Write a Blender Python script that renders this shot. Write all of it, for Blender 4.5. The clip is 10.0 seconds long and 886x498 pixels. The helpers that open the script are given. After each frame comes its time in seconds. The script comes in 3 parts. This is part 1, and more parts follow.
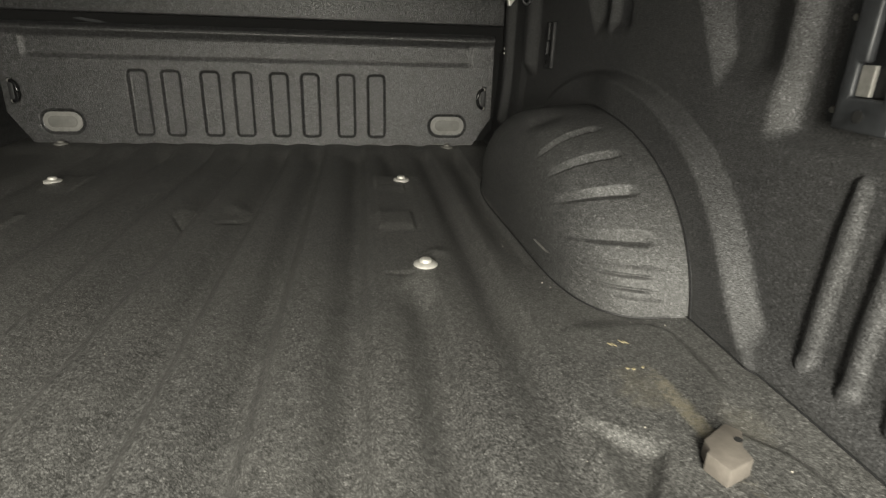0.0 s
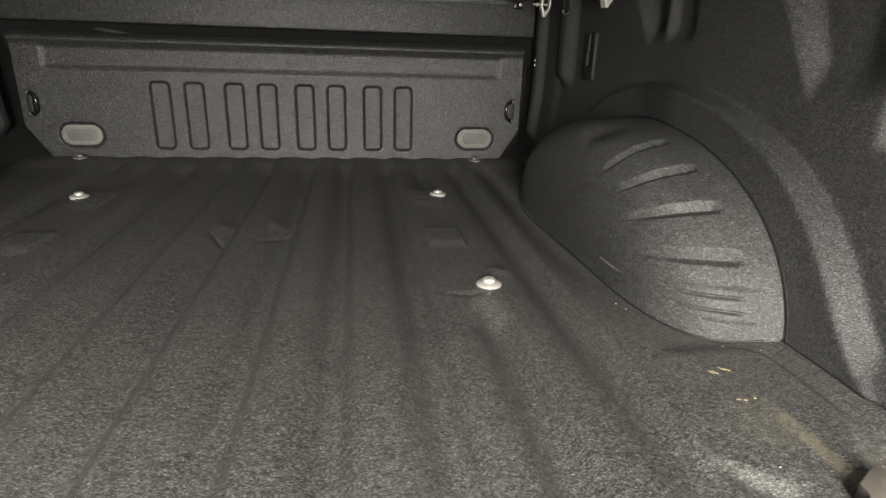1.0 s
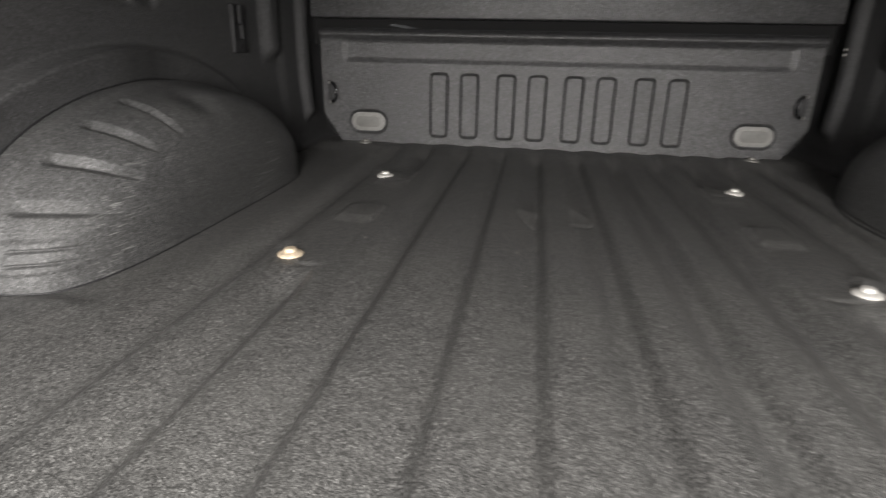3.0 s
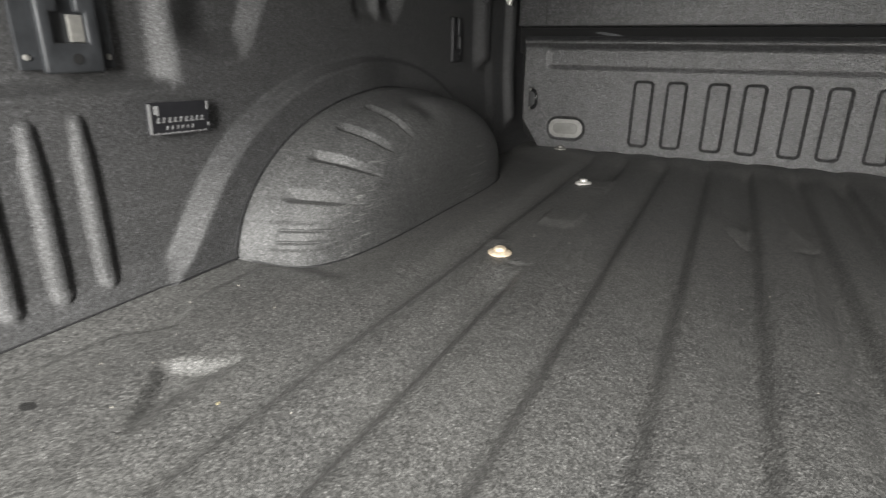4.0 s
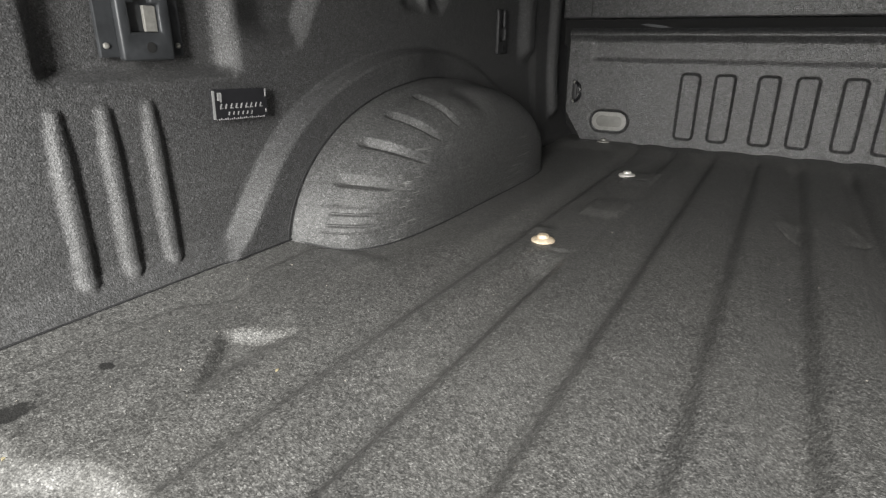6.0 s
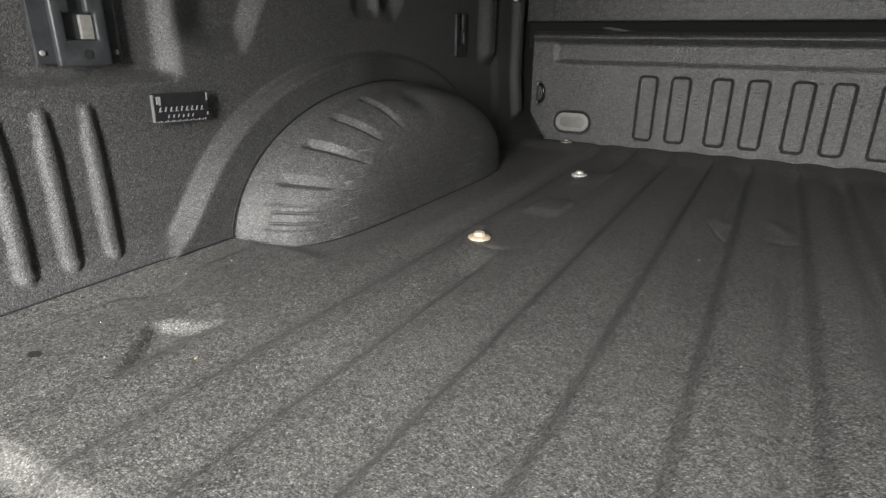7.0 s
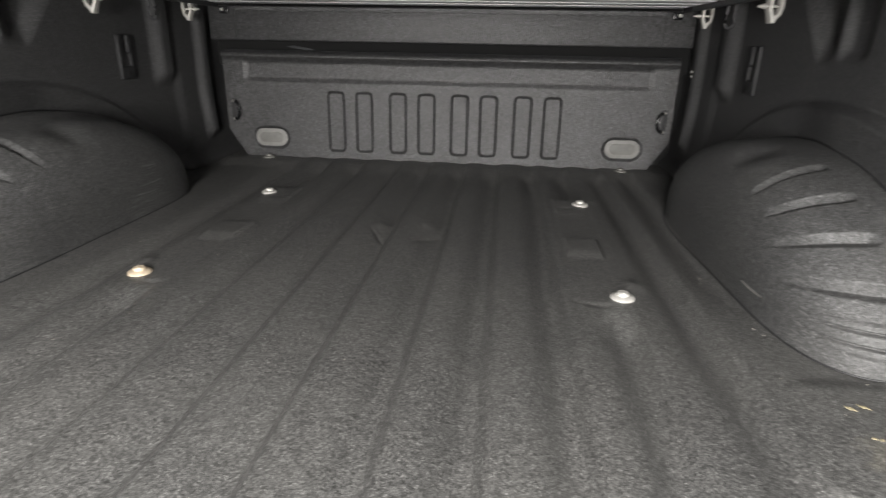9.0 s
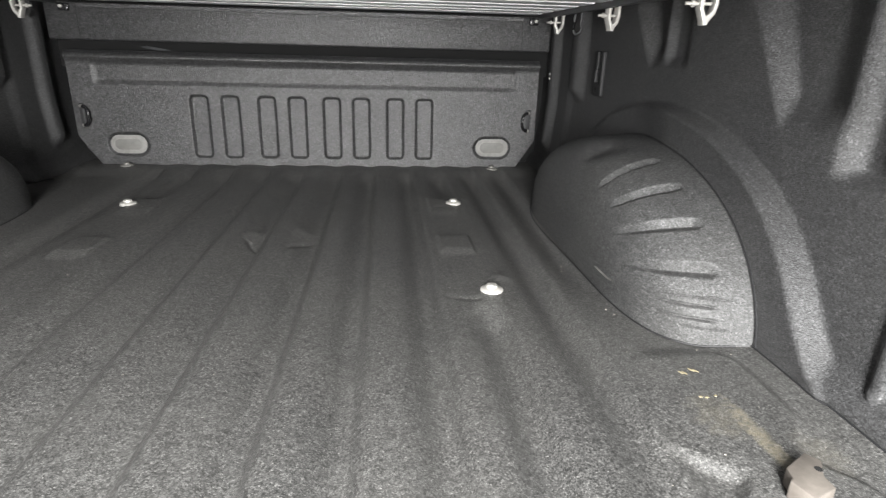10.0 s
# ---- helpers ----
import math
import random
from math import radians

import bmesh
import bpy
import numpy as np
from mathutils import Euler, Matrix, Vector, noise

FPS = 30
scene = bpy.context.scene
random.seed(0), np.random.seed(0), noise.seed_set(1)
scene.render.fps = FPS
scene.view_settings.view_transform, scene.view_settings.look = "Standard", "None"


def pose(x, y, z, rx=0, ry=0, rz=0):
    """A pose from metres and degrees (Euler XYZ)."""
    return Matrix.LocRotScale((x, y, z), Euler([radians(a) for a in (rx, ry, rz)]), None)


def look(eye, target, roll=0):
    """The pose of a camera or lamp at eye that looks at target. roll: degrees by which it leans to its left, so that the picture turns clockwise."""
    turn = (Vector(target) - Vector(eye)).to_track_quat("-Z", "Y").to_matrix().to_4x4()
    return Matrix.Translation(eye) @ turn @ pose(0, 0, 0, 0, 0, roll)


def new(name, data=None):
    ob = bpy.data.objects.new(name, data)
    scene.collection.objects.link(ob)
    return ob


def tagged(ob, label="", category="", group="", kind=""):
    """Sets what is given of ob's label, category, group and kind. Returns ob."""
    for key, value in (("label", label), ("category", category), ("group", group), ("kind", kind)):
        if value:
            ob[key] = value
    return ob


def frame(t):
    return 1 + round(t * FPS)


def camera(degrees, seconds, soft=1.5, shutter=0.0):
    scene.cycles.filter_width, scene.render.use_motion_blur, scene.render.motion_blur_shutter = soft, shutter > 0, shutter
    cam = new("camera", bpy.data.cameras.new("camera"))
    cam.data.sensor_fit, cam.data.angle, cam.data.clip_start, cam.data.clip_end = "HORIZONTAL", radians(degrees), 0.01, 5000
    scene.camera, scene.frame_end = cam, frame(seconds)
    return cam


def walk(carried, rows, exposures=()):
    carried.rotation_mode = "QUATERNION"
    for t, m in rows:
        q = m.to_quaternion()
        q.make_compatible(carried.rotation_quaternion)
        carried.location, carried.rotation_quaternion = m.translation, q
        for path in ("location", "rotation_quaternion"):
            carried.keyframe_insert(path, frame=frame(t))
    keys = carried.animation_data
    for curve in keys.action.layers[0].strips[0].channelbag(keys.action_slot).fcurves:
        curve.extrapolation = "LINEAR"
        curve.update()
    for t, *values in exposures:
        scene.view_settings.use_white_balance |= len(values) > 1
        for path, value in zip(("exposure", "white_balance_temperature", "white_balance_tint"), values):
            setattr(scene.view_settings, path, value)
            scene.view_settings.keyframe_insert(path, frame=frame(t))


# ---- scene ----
cam = camera(75.5, 10.0, 1.25, 0.4)
PATH = [
    (0, (0.326, 0.212, 0.371), (0.599, 2.065, -0.329), 1.9),
    (0.5, (0.28, 0.263, 0.359), (0.567, 2.128, -0.307), 1.9),
    (1, (0.22, 0.276, 0.362), (0.514, 2.141, -0.299), 1.9),
    (1.5, (0.139, 0.276, 0.363), (0.389, 2.146, -0.302), 1.8),
    (2, (0.051, 0.238, 0.368), (0.218, 2.116, -0.299), 1.7),
    (2.5, (0.004, 0.216, 0.367), (-0.006, 2.101, -0.302), 1.4),
    (3, (-0.059, 0.281, 0.325), (-0.34, 2.144, -0.345), 1.2),
    (3.2, (-0.08, 0.302, 0.311), (-0.505, 2.139, -0.355), 1.1),
    (4.3, (-0.121, 0.187, 0.343), (-1.013, 1.847, -0.326), 0.5),
    (4.5, (-0.128, 0.176, 0.341), (-1.043, 1.824, -0.328), 0.4),
    (5, (-0.135, 0.184, 0.334), (-1.076, 1.816, -0.338), 0.5),
    (6.3, (-0.086, 0.195, 0.328), (-1.02, 1.826, -0.356), 0.5),
    (6.5, (-0.059, 0.198, 0.328), (-0.995, 1.828, -0.357), 0.5),
    (7, (-0.004, 0.204, 0.342), (-0.924, 1.842, -0.345), 0.7),
    (7.5, (0.034, 0.211, 0.358), (-0.831, 1.881, -0.322), 0.5),
    (8, (0.089, 0.212, 0.375), (-0.617, 1.957, -0.302), 0.5),
    (8.5, (0.158, 0.208, 0.39), (-0.301, 2.033, -0.286), 0.8),
    (9, (0.212, 0.198, 0.404), (0.026, 2.071, -0.271), 1.1),
    (9.5, (0.233, 0.189, 0.411), (0.283, 2.073, -0.258), 1.4),
    (10, (0.241, 0.182, 0.413), (0.439, 2.057, -0.254), 1.6),
]
EXPOSURES = [(0, -0.22, 7150, 4), (0.5, -0.12, 7100, 5), (2.5, 0.16, 6600, 11), (3, 0.12, 6600, 11), (3.3, 0.12, 6580, 10), (4.5, 0.30, 6500, 8), (5, 0.15, 6500, 8), (6.5, 0.08, 6540, 8), (7.5, -0.03, 6550, 8), (8, -0.2, 6550, 8), (8.5, 0.12, 6550, 9), (9, 0.22, 6550, 10), (10, 0.76, 6380, 9)]
walk(cam, [(t, look(eye, target, roll)) for t, eye, target, roll in PATH], EXPOSURES)

# ---- light ----
world = bpy.data.worlds.new("garage_air")
scene.world = world
world.use_nodes = True
world.node_tree.nodes["Background"].inputs[0].default_value = (0.75, 0.85, 1.0, 1)
world.node_tree.nodes["Background"].inputs[1].default_value = 0.02

# added torch stand-in behind the open tailgate, shining in under the closed cover
torch_stand_in = bpy.data.lights.new("torch_stand_in", "AREA")
torch_stand_in.shape, torch_stand_in.size, torch_stand_in.size_y = "RECTANGLE", 0.45, 1.7
torch_stand_in.energy, torch_stand_in.color = 242, (1.0, 0.98, 0.955)
new("torch_stand_in", torch_stand_in).matrix_world = look((0.08, -1.1, 1.0), (0.05, 2.2, 0.95))


# ---- materials ----
def material(name):
    m = bpy.data.materials.new(name)
    m.use_nodes = True
    nt = m.node_tree
    return m, nt, nt.nodes["Principled BSDF"]


def node(nt, kind, **kw):
    n = nt.nodes.new(kind)
    for k, v in kw.items():
        n.inputs[k.replace("_", " ")].default_value = v
    return n


def math_node(nt, op, a, b=None):
    n = nt.nodes.new("ShaderNodeMath")
    n.operation = op
    for i, v in enumerate((a, b)):
        if v is None:
            continue
        if isinstance(v, (int, float)):
            n.inputs[i].default_value = v
        else:
            nt.links.new(v, n.inputs[i])
    return n.outputs[0]


def ramp(nt, fac, stops):
    n = nt.nodes.new("ShaderNodeValToRGB")
    el = n.color_ramp.elements
    while len(el) < len(stops):
        el.new(0.5)
    for e, (p, c) in zip(el, stops):
        e.position, e.color = p, c if len(c) == 4 else (*c, 1)
    nt.links.new(fac, n.inputs[0])
    return n.outputs[0]


def mix(nt, fac, a, b):
    n = nt.nodes.new("ShaderNodeMix")
    n.data_type = "RGBA"
    if isinstance(fac, (int, float)):
        n.inputs[0].default_value = fac
    else:
        nt.links.new(fac, n.inputs[0])
    for i, v in ((6, a), (7, b)):
        if isinstance(v, tuple):
            n.inputs[i].default_value = (*v, 1)
        else:
            nt.links.new(v, n.inputs[i])
    return n.outputs[2]


def liner(name, base, grain, bump, rough, dust=0.0, stains=(), tint=(), salt=1.0, clump=0.5, pits=0.4):
    """Sprayed black liner: pebbled grain, patchy sheen, a film of dust, and stains given as (x, y, radius, darkness)."""
    m, nt, bsdf = material(name)
    geo = nt.nodes.new("ShaderNodeTexCoord").outputs["Object"]
    fine = node(nt, "ShaderNodeTexNoise", Scale=grain, Detail=3.0, Roughness=0.6)
    pebble = node(nt, "ShaderNodeTexVoronoi", Scale=grain * 0.75)
    broad = node(nt, "ShaderNodeTexNoise", Scale=5.0, Detail=4.0, Roughness=0.6)
    grains = []
    for k in (0.85, 0.55, 0.32):
        cell = node(nt, "ShaderNodeTexVoronoi", Scale=grain * k)
        nt.links.new(geo, cell.inputs["Vector"])
        one = nt.nodes.new("ShaderNodeSeparateColor")
        nt.links.new(cell.outputs["Color"], one.inputs[0])
        grains.append(one.outputs[0])
    for n in (fine, pebble, broad):
        nt.links.new(geo, n.inputs["Vector"])
    tone = ramp(nt, grains[0], [(0.0, tuple((1 - 0.7 * salt) * c for c in base)), (0.45, base), (0.9, tuple((1 + 0.4 * salt) * c for c in base)), (1.0, tuple((1 + 1.6 * salt) * c for c in base))])
    both = math_node(nt, "ADD", math_node(nt, "MULTIPLY", grains[1], 0.45), math_node(nt, "MULTIPLY", grains[2], 0.55))
    mottle = ramp(nt, both, [(0.1, (1 - 1.5 * clump,) * 3), (0.5, (1.0,) * 3), (0.9, (1 + 1.3 * clump,) * 3)])
    mul = nt.nodes.new("ShaderNodeMix")
    mul.data_type, mul.blend_type = "RGBA", "MULTIPLY"
    mul.inputs[0].default_value = 1.0
    nt.links.new(tone, mul.inputs[6])
    nt.links.new(mottle, mul.inputs[7])
    tone = mul.outputs[2]
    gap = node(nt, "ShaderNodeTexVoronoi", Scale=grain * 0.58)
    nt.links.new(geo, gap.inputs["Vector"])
    # shade in the crevices between grains, painted into the colour
    crevice_shade = ramp(nt, gap.outputs["Distance"], [(0.25, (0, 0, 0)), (0.80, (pits,) * 3)])
    tone = mix(nt, crevice_shade, tone, tuple(0.15 * c for c in base))
    film = ramp(nt, broad.outputs[0], [(0.35, (0, 0, 0)), (0.75, (1, 1, 1))])
    tone = mix(nt, math_node(nt, "MULTIPLY", film, dust), tone, (0.17, 0.165, 0.15))
    rough_out = math_node(nt, "MULTIPLY_ADD", broad.outputs[0], 0.18)
    rough_out.node.inputs[2].default_value = rough - 0.09
    sep = nt.nodes.new("ShaderNodeSeparateXYZ")
    nt.links.new(geo, sep.inputs[0])
    for group, colour, soft in ((stains, tuple(0.14 * c for c in base), 0.55), (tint, (0.27, 0.24, 0.17), 0.0)):
        for x, y, rx, ry, depth in group:
            dx = math_node(nt, "DIVIDE", math_node(nt, "SUBTRACT", sep.outputs[0], x), rx)
            dy = math_node(nt, "DIVIDE", math_node(nt, "SUBTRACT", sep.outputs[1], y), ry)
            r = math_node(nt, "ADD", math_node(nt, "MULTIPLY", dx, dx), math_node(nt, "MULTIPLY", dy, dy))
            r = math_node(nt, "ADD", r, math_node(nt, "MULTIPLY", math_node(nt, "SUBTRACT", fine_big(nt, geo), 0.5), 2.6))
            mask = ramp(nt, r, [(soft, (depth,) * 3), (0.98, (0, 0, 0))])
            tone = mix(nt, mask, tone, colour)
    nt.links.new(tone, bsdf.inputs["Base Color"])
    nt.links.new(rough_out, bsdf.inputs["Roughness"])
    height = math_node(nt, "ADD", math_node(nt, "MULTIPLY", fine.outputs[0], 0.6), math_node(nt, "MULTIPLY", pebble.outputs[0], -0.7))
    height = math_node(nt, "ADD", height, math_node(nt, "MULTIPLY", gap.outputs["Distance"], -pits))
    b = node(nt, "ShaderNodeBump", Strength=1.0, Distance=bump)
    nt.links.new(height, b.inputs["Height"])
    nt.links.new(b.outputs[0], bsdf.inputs["Normal"])
    return m


def fine_big(nt, vec):
    n = node(nt, "ShaderNodeTexNoise", Scale=110.0, Detail=3.0, Roughness=0.65)
    nt.links.new(vec, n.inputs["Vector"])
    return n.outputs[0]


def plain(name, base, rough, metal=0.0, spread=0.25, scale=60.0, bump=0.0004):
    m, nt, bsdf = material(name)
    geo = nt.nodes.new("ShaderNodeTexCoord").outputs["Object"]
    n = node(nt, "ShaderNodeTexNoise", Scale=scale, Detail=5.0, Roughness=0.65)
    nt.links.new(geo, n.inputs["Vector"])
    tone = ramp(nt, n.outputs[0], [(0.3, tuple(c * (1 - spread) for c in base)), (0.7, tuple(min(1, c * (1 + spread)) for c in base))])
    nt.links.new(tone, bsdf.inputs["Base Color"])
    bsdf.inputs["Metallic"].default_value = metal
    r = math_node(nt, "MULTIPLY_ADD", n.outputs[0], 0.2)
    r.node.inputs[2].default_value = rough - 0.1
    nt.links.new(r, bsdf.inputs["Roughness"])
    b = node(nt, "ShaderNodeBump", Strength=1.0, Distance=bump)
    nt.links.new(n.outputs[0], b.inputs["Height"])
    nt.links.new(b.outputs[0], bsdf.inputs["Normal"])
    return m


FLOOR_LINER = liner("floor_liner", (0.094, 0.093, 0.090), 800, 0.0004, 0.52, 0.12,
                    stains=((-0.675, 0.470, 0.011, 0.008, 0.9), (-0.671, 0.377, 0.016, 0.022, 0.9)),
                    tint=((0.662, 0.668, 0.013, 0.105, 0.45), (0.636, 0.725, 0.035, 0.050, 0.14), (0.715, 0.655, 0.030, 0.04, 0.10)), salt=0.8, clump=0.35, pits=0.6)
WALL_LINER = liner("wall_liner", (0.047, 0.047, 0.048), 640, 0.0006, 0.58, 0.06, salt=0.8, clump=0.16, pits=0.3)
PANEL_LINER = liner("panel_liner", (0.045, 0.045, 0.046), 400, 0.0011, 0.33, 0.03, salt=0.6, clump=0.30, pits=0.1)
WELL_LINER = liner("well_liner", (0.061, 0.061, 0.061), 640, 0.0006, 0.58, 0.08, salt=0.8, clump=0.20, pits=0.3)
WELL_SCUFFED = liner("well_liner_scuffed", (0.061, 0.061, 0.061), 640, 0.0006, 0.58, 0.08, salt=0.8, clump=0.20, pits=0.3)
def scuff(m, side, strength):
    """Pale scrapes along the length of the bed."""
    nt = m.node_tree
    bsdf = nt.nodes["Principled BSDF"]
    geo = nt.nodes.new("ShaderNodeTexCoord").outputs["Object"]
    mp = nt.nodes.new("ShaderNodeMapping")
    mp.inputs["Scale"].default_value = (120, 12, 420)
    mp.inputs["Rotation"].default_value = (radians(-8), 0, 0)
    nt.links.new(geo, mp.inputs["Vector"])
    n = node(nt, "ShaderNodeTexNoise", Scale=1.0, Detail=3.0, Roughness=0.6)
    nt.links.new(mp.outputs[0], n.inputs["Vector"])
    where = node(nt, "ShaderNodeTexNoise", Scale=9.0, Detail=2.0, Roughness=0.5)
    nt.links.new(geo, where.inputs["Vector"])
    line = ramp(nt, n.outputs[0], [(0.57, (0, 0, 0)), (0.66, (1, 1, 1))])
    area = ramp(nt, where.outputs[0], [(0.47, (0, 0, 0)), (0.66, (1, 1, 1))])
    sep = nt.nodes.new("ShaderNodeSeparateXYZ")
    nt.links.new(geo, sep.inputs[0])
    off = math_node(nt, "MULTIPLY_ADD", sep.outputs[0], -side)
    off.node.inputs[2].default_value = 1.0
    inner = ramp(nt, off, [(0.346, (0, 0, 0)), (0.362, (1, 1, 1))])
    # most of them on the rounded rear edge
    edge = ramp(nt, off, [(0.338, (0, 0, 0)), (0.346, (1, 1, 1)), (0.358, (1, 1, 1)), (0.366, (0, 0, 0))])
    rear = ramp(nt, math_node(nt, "MULTIPLY", sep.outputs[1], 0.5), [(0.50, (1, 1, 1)), (0.57, (0, 0, 0))])
    broad = math_node(nt, "MULTIPLY", math_node(nt, "MULTIPLY", line, area), math_node(nt, "MULTIPLY", inner, 0.50 * strength))
    worn = math_node(nt, "MULTIPLY", math_node(nt, "MULTIPLY", line, edge), math_node(nt, "MULTIPLY", rear, 0.9 * strength))
    mask = math_node(nt, "MAXIMUM", broad, worn)
    old = bsdf.inputs["Base Color"].links[0].from_socket
    nt.links.new(mix(nt, mask, old, (0.30, 0.30, 0.29)), bsdf.inputs["Base Color"])
    return m


scuff(WELL_SCUFFED, -1, 0.6)
scuff(WELL_LINER, 1, 0.22)
BLACK_PAINT = plain("black_satin_paint", (0.03, 0.03, 0.032), 0.4)
DARK_METAL = plain("dark_coated_metal", (0.034, 0.036, 0.039), 0.46, 0.2)
ALUMINIUM = plain("brushed_aluminium", (0.78, 0.78, 0.79), 0.42, 0.2, 0.12)
STEEL = plain("zinc_steel", (0.58, 0.565, 0.53), 0.45, 0.35, 0.12, 200)
BRASSY = plain("rusted_zinc", (0.64, 0.53, 0.39), 0.5, 0.3, 0.3, 200)
PLUG = plain("grey_rubber", (0.17, 0.167, 0.157), 0.6, 0.0, 0.2, 40)
PLUG_RIM = plain("grey_rubber_rim", (0.235, 0.23, 0.218), 0.6, 0.0, 0.2, 60)
WOOD = plain("pale_grey_wood", (0.13, 0.115, 0.10), 0.7, 0.0, 0.15, 90)
STICKER = plain("black_sticker", (0.016, 0.016, 0.018), 0.32, 0.0, 0.2)
WHITE = plain("white_print", (0.23, 0.23, 0.23), 0.4, 0.0, 0.1)
CRUMB = plain("pale_crumb", (0.34, 0.32, 0.28), 0.8, 0.0, 0.3, 300)
CHIP = plain("yellow_chip", (0.30, 0.26, 0.16), 0.7, 0.0, 0.3, 300)
CONCRETE = plain("garage_concrete", (0.3, 0.29, 0.28), 0.8, 0.0, 0.2, 6)
PLASTER = plain("garage_plaster", (0.35, 0.35, 0.34), 0.8, 0.0, 0.1, 8)
LATCH = plain("dull_zinc", (0.22, 0.215, 0.20), 0.5, 0.3, 0.2, 150)
# near-black that paints the shade inside slots, gaps and holes
GAP_SHADE = plain("black_gap_shade", (0.006, 0.006, 0.006), 0.95)
GLOSS_BLACK = plain("gloss_black_enamel", (0.012, 0.012, 0.013), 0.22)
RUBBER = plain("black_rubber", (0.015, 0.015, 0.016), 0.6)


# ---- mesh helpers ----
def ss(a, b, v):
    t = np.clip((v - a) / (b - a), 0, 1)
    return t * t * (3 - 2 * t)


def box2(u, v, u0, u1, v0, v1, r, soft):
    """1 inside a rounded rectangle, 0 outside, with a soft rim."""
    qu = np.abs(u - (u0 + u1) / 2) - (u1 - u0) / 2 + r
    qv = np.abs(v - (v0 + v1) / 2) - (v1 - v0) / 2 + r
    d = np.hypot(np.maximum(qu, 0), np.maximum(qv, 0)) + np.minimum(np.maximum(qu, qv), 0) - r
    return 1 - ss(-soft, soft, d)


def link_mesh(name, verts, faces, mat, smooth=True, parent=None):
    me = bpy.data.meshes.new(name)
    me.from_pydata([tuple(map(float, v)) for v in verts], [], [tuple(map(int, f)) for f in faces])
    me.materials.append(mat)
    if smooth:
        me.polygons.foreach_set("use_smooth", [True] * len(me.polygons))
    me.update()
    ob = new(name, me)
    if parent:
        ob.parent = parent
    return ob


def sheet(name, us, vs, place, mat, flip=False, parent=None):
    """A curved sheet: place(U, V) gives x, y, z arrays."""
    U, V = np.meshgrid(us, vs, indexing="ij")
    x, y, z = place(U, V)
    verts = np.stack([x + 0 * U, y + 0 * U, z + 0 * U], -1).reshape(-1, 3)
    nu, nv = U.shape
    i = np.arange(nu * nv).reshape(nu, nv)
    a, b, c, d = i[:-1, :-1].ravel(), i[1:, :-1].ravel(), i[1:, 1:].ravel(), i[:-1, 1:].ravel()
    faces = np.stack([a, d, c, b] if flip else [a, b, c, d], -1)
    return link_mesh(name, verts.tolist(), faces.tolist(), mat, parent=parent)


def part(name, bm, mat, parent=None, label=""):
    me = bpy.data.meshes.new(name)
    bm.to_mesh(me)
    bm.free()
    me.materials.append(mat)
    ob = new(name, me)
    if parent:
        ob.parent = parent
    if label:
        ob["label"] = label
    return ob


def smooth(ob, limit=40):
    me = ob.data
    me.polygons.foreach_set("use_smooth", [True] * len(me.polygons))
    bm = bmesh.new()
    bm.from_mesh(me)
    for e in bm.edges:
        e.smooth = e.is_manifold and e.calc_face_angle(0) < radians(limit)
    bm.to_mesh(me)
    bm.free()
    return ob


def slab(x0, x1, y0, y1, z0, z1, bevel=0.0, segments=2):
    bm = bmesh.new()
    bmesh.ops.create_cube(bm, size=1, matrix=Matrix.Translation(((x0 + x1) / 2, (y0 + y1) / 2, (z0 + z1) / 2)) @ Matrix.Diagonal((x1 - x0, y1 - y0, z1 - z0, 1)))
    if bevel:
        bmesh.ops.bevel(bm, geom=bm.edges[:], offset=bevel, segments=segments, affect="EDGES", profile=0.5)
    return bm


def lathe(profile, n=24):
    """A turned body about z from (radius, height) pairs."""
    bm = bmesh.new()
    rings = []
    for r, h in profile:
        rings.append([bm.verts.new((r * math.cos(2 * math.pi * k / n), r * math.sin(2 * math.pi * k / n), h)) for k in range(n)])
    for a, b in zip(rings, rings[1:]):
        for k in range(n):
            bm.faces.new((a[k], a[(k + 1) % n], b[(k + 1) % n], b[k]))
    bm.faces.new(rings[-1])
    bm.faces.new(rings[0][::-1])
    return bm


def outline(points, depth, axis_m, bevel=0.0):
    """A flat plate cut to an outline, extruded by depth along its own z, then posed."""
    bm = bmesh.new()
    f = bm.faces.new([bm.verts.new((x, y, 0)) for x, y in points])
    ext = bmesh.ops.extrude_face_region(bm, geom=[f])
    bmesh.ops.translate(bm, verts=[g for g in ext["geom"] if isinstance(g, bmesh.types.BMVert)], vec=(0, 0, depth))
    if bevel:
        bmesh.ops.bevel(bm, geom=bm.edges[:], offset=bevel, segments=2, affect="EDGES", profile=0.5)
    bmesh.ops.recalc_face_normals(bm, faces=bm.faces[:])
    bm.transform(axis_m)
    return bm


def tube(points, r, n=10, closed=False):
    """A round bar along points."""
    bm = bmesh.new()
    rings = []
    m = len(points)
    pts = [Vector(p) for p in points]
    for i, p in enumerate(pts):
        a = pts[(i - 1) % m] if closed or i else p
        b = pts[(i + 1) % m] if closed or i < m - 1 else p
        q = (b - a).normalized().to_track_quat("Z", "Y")
        rings.append([bm.verts.new(p + q @ Vector((r * math.cos(2 * math.pi * k / n), r * math.sin(2 * math.pi * k / n), 0))) for k in range(n)])
    for i in range(m if closed else m - 1):
        a, b = rings[i], rings[(i + 1) % m]
        for k in range(n):
            bm.faces.new((a[k], a[(k + 1) % n], b[(k + 1) % n], b[k]))
    if not closed:
        bm.faces.new(rings[0][::-1])
        bm.faces.new(rings[-1])
    return bm


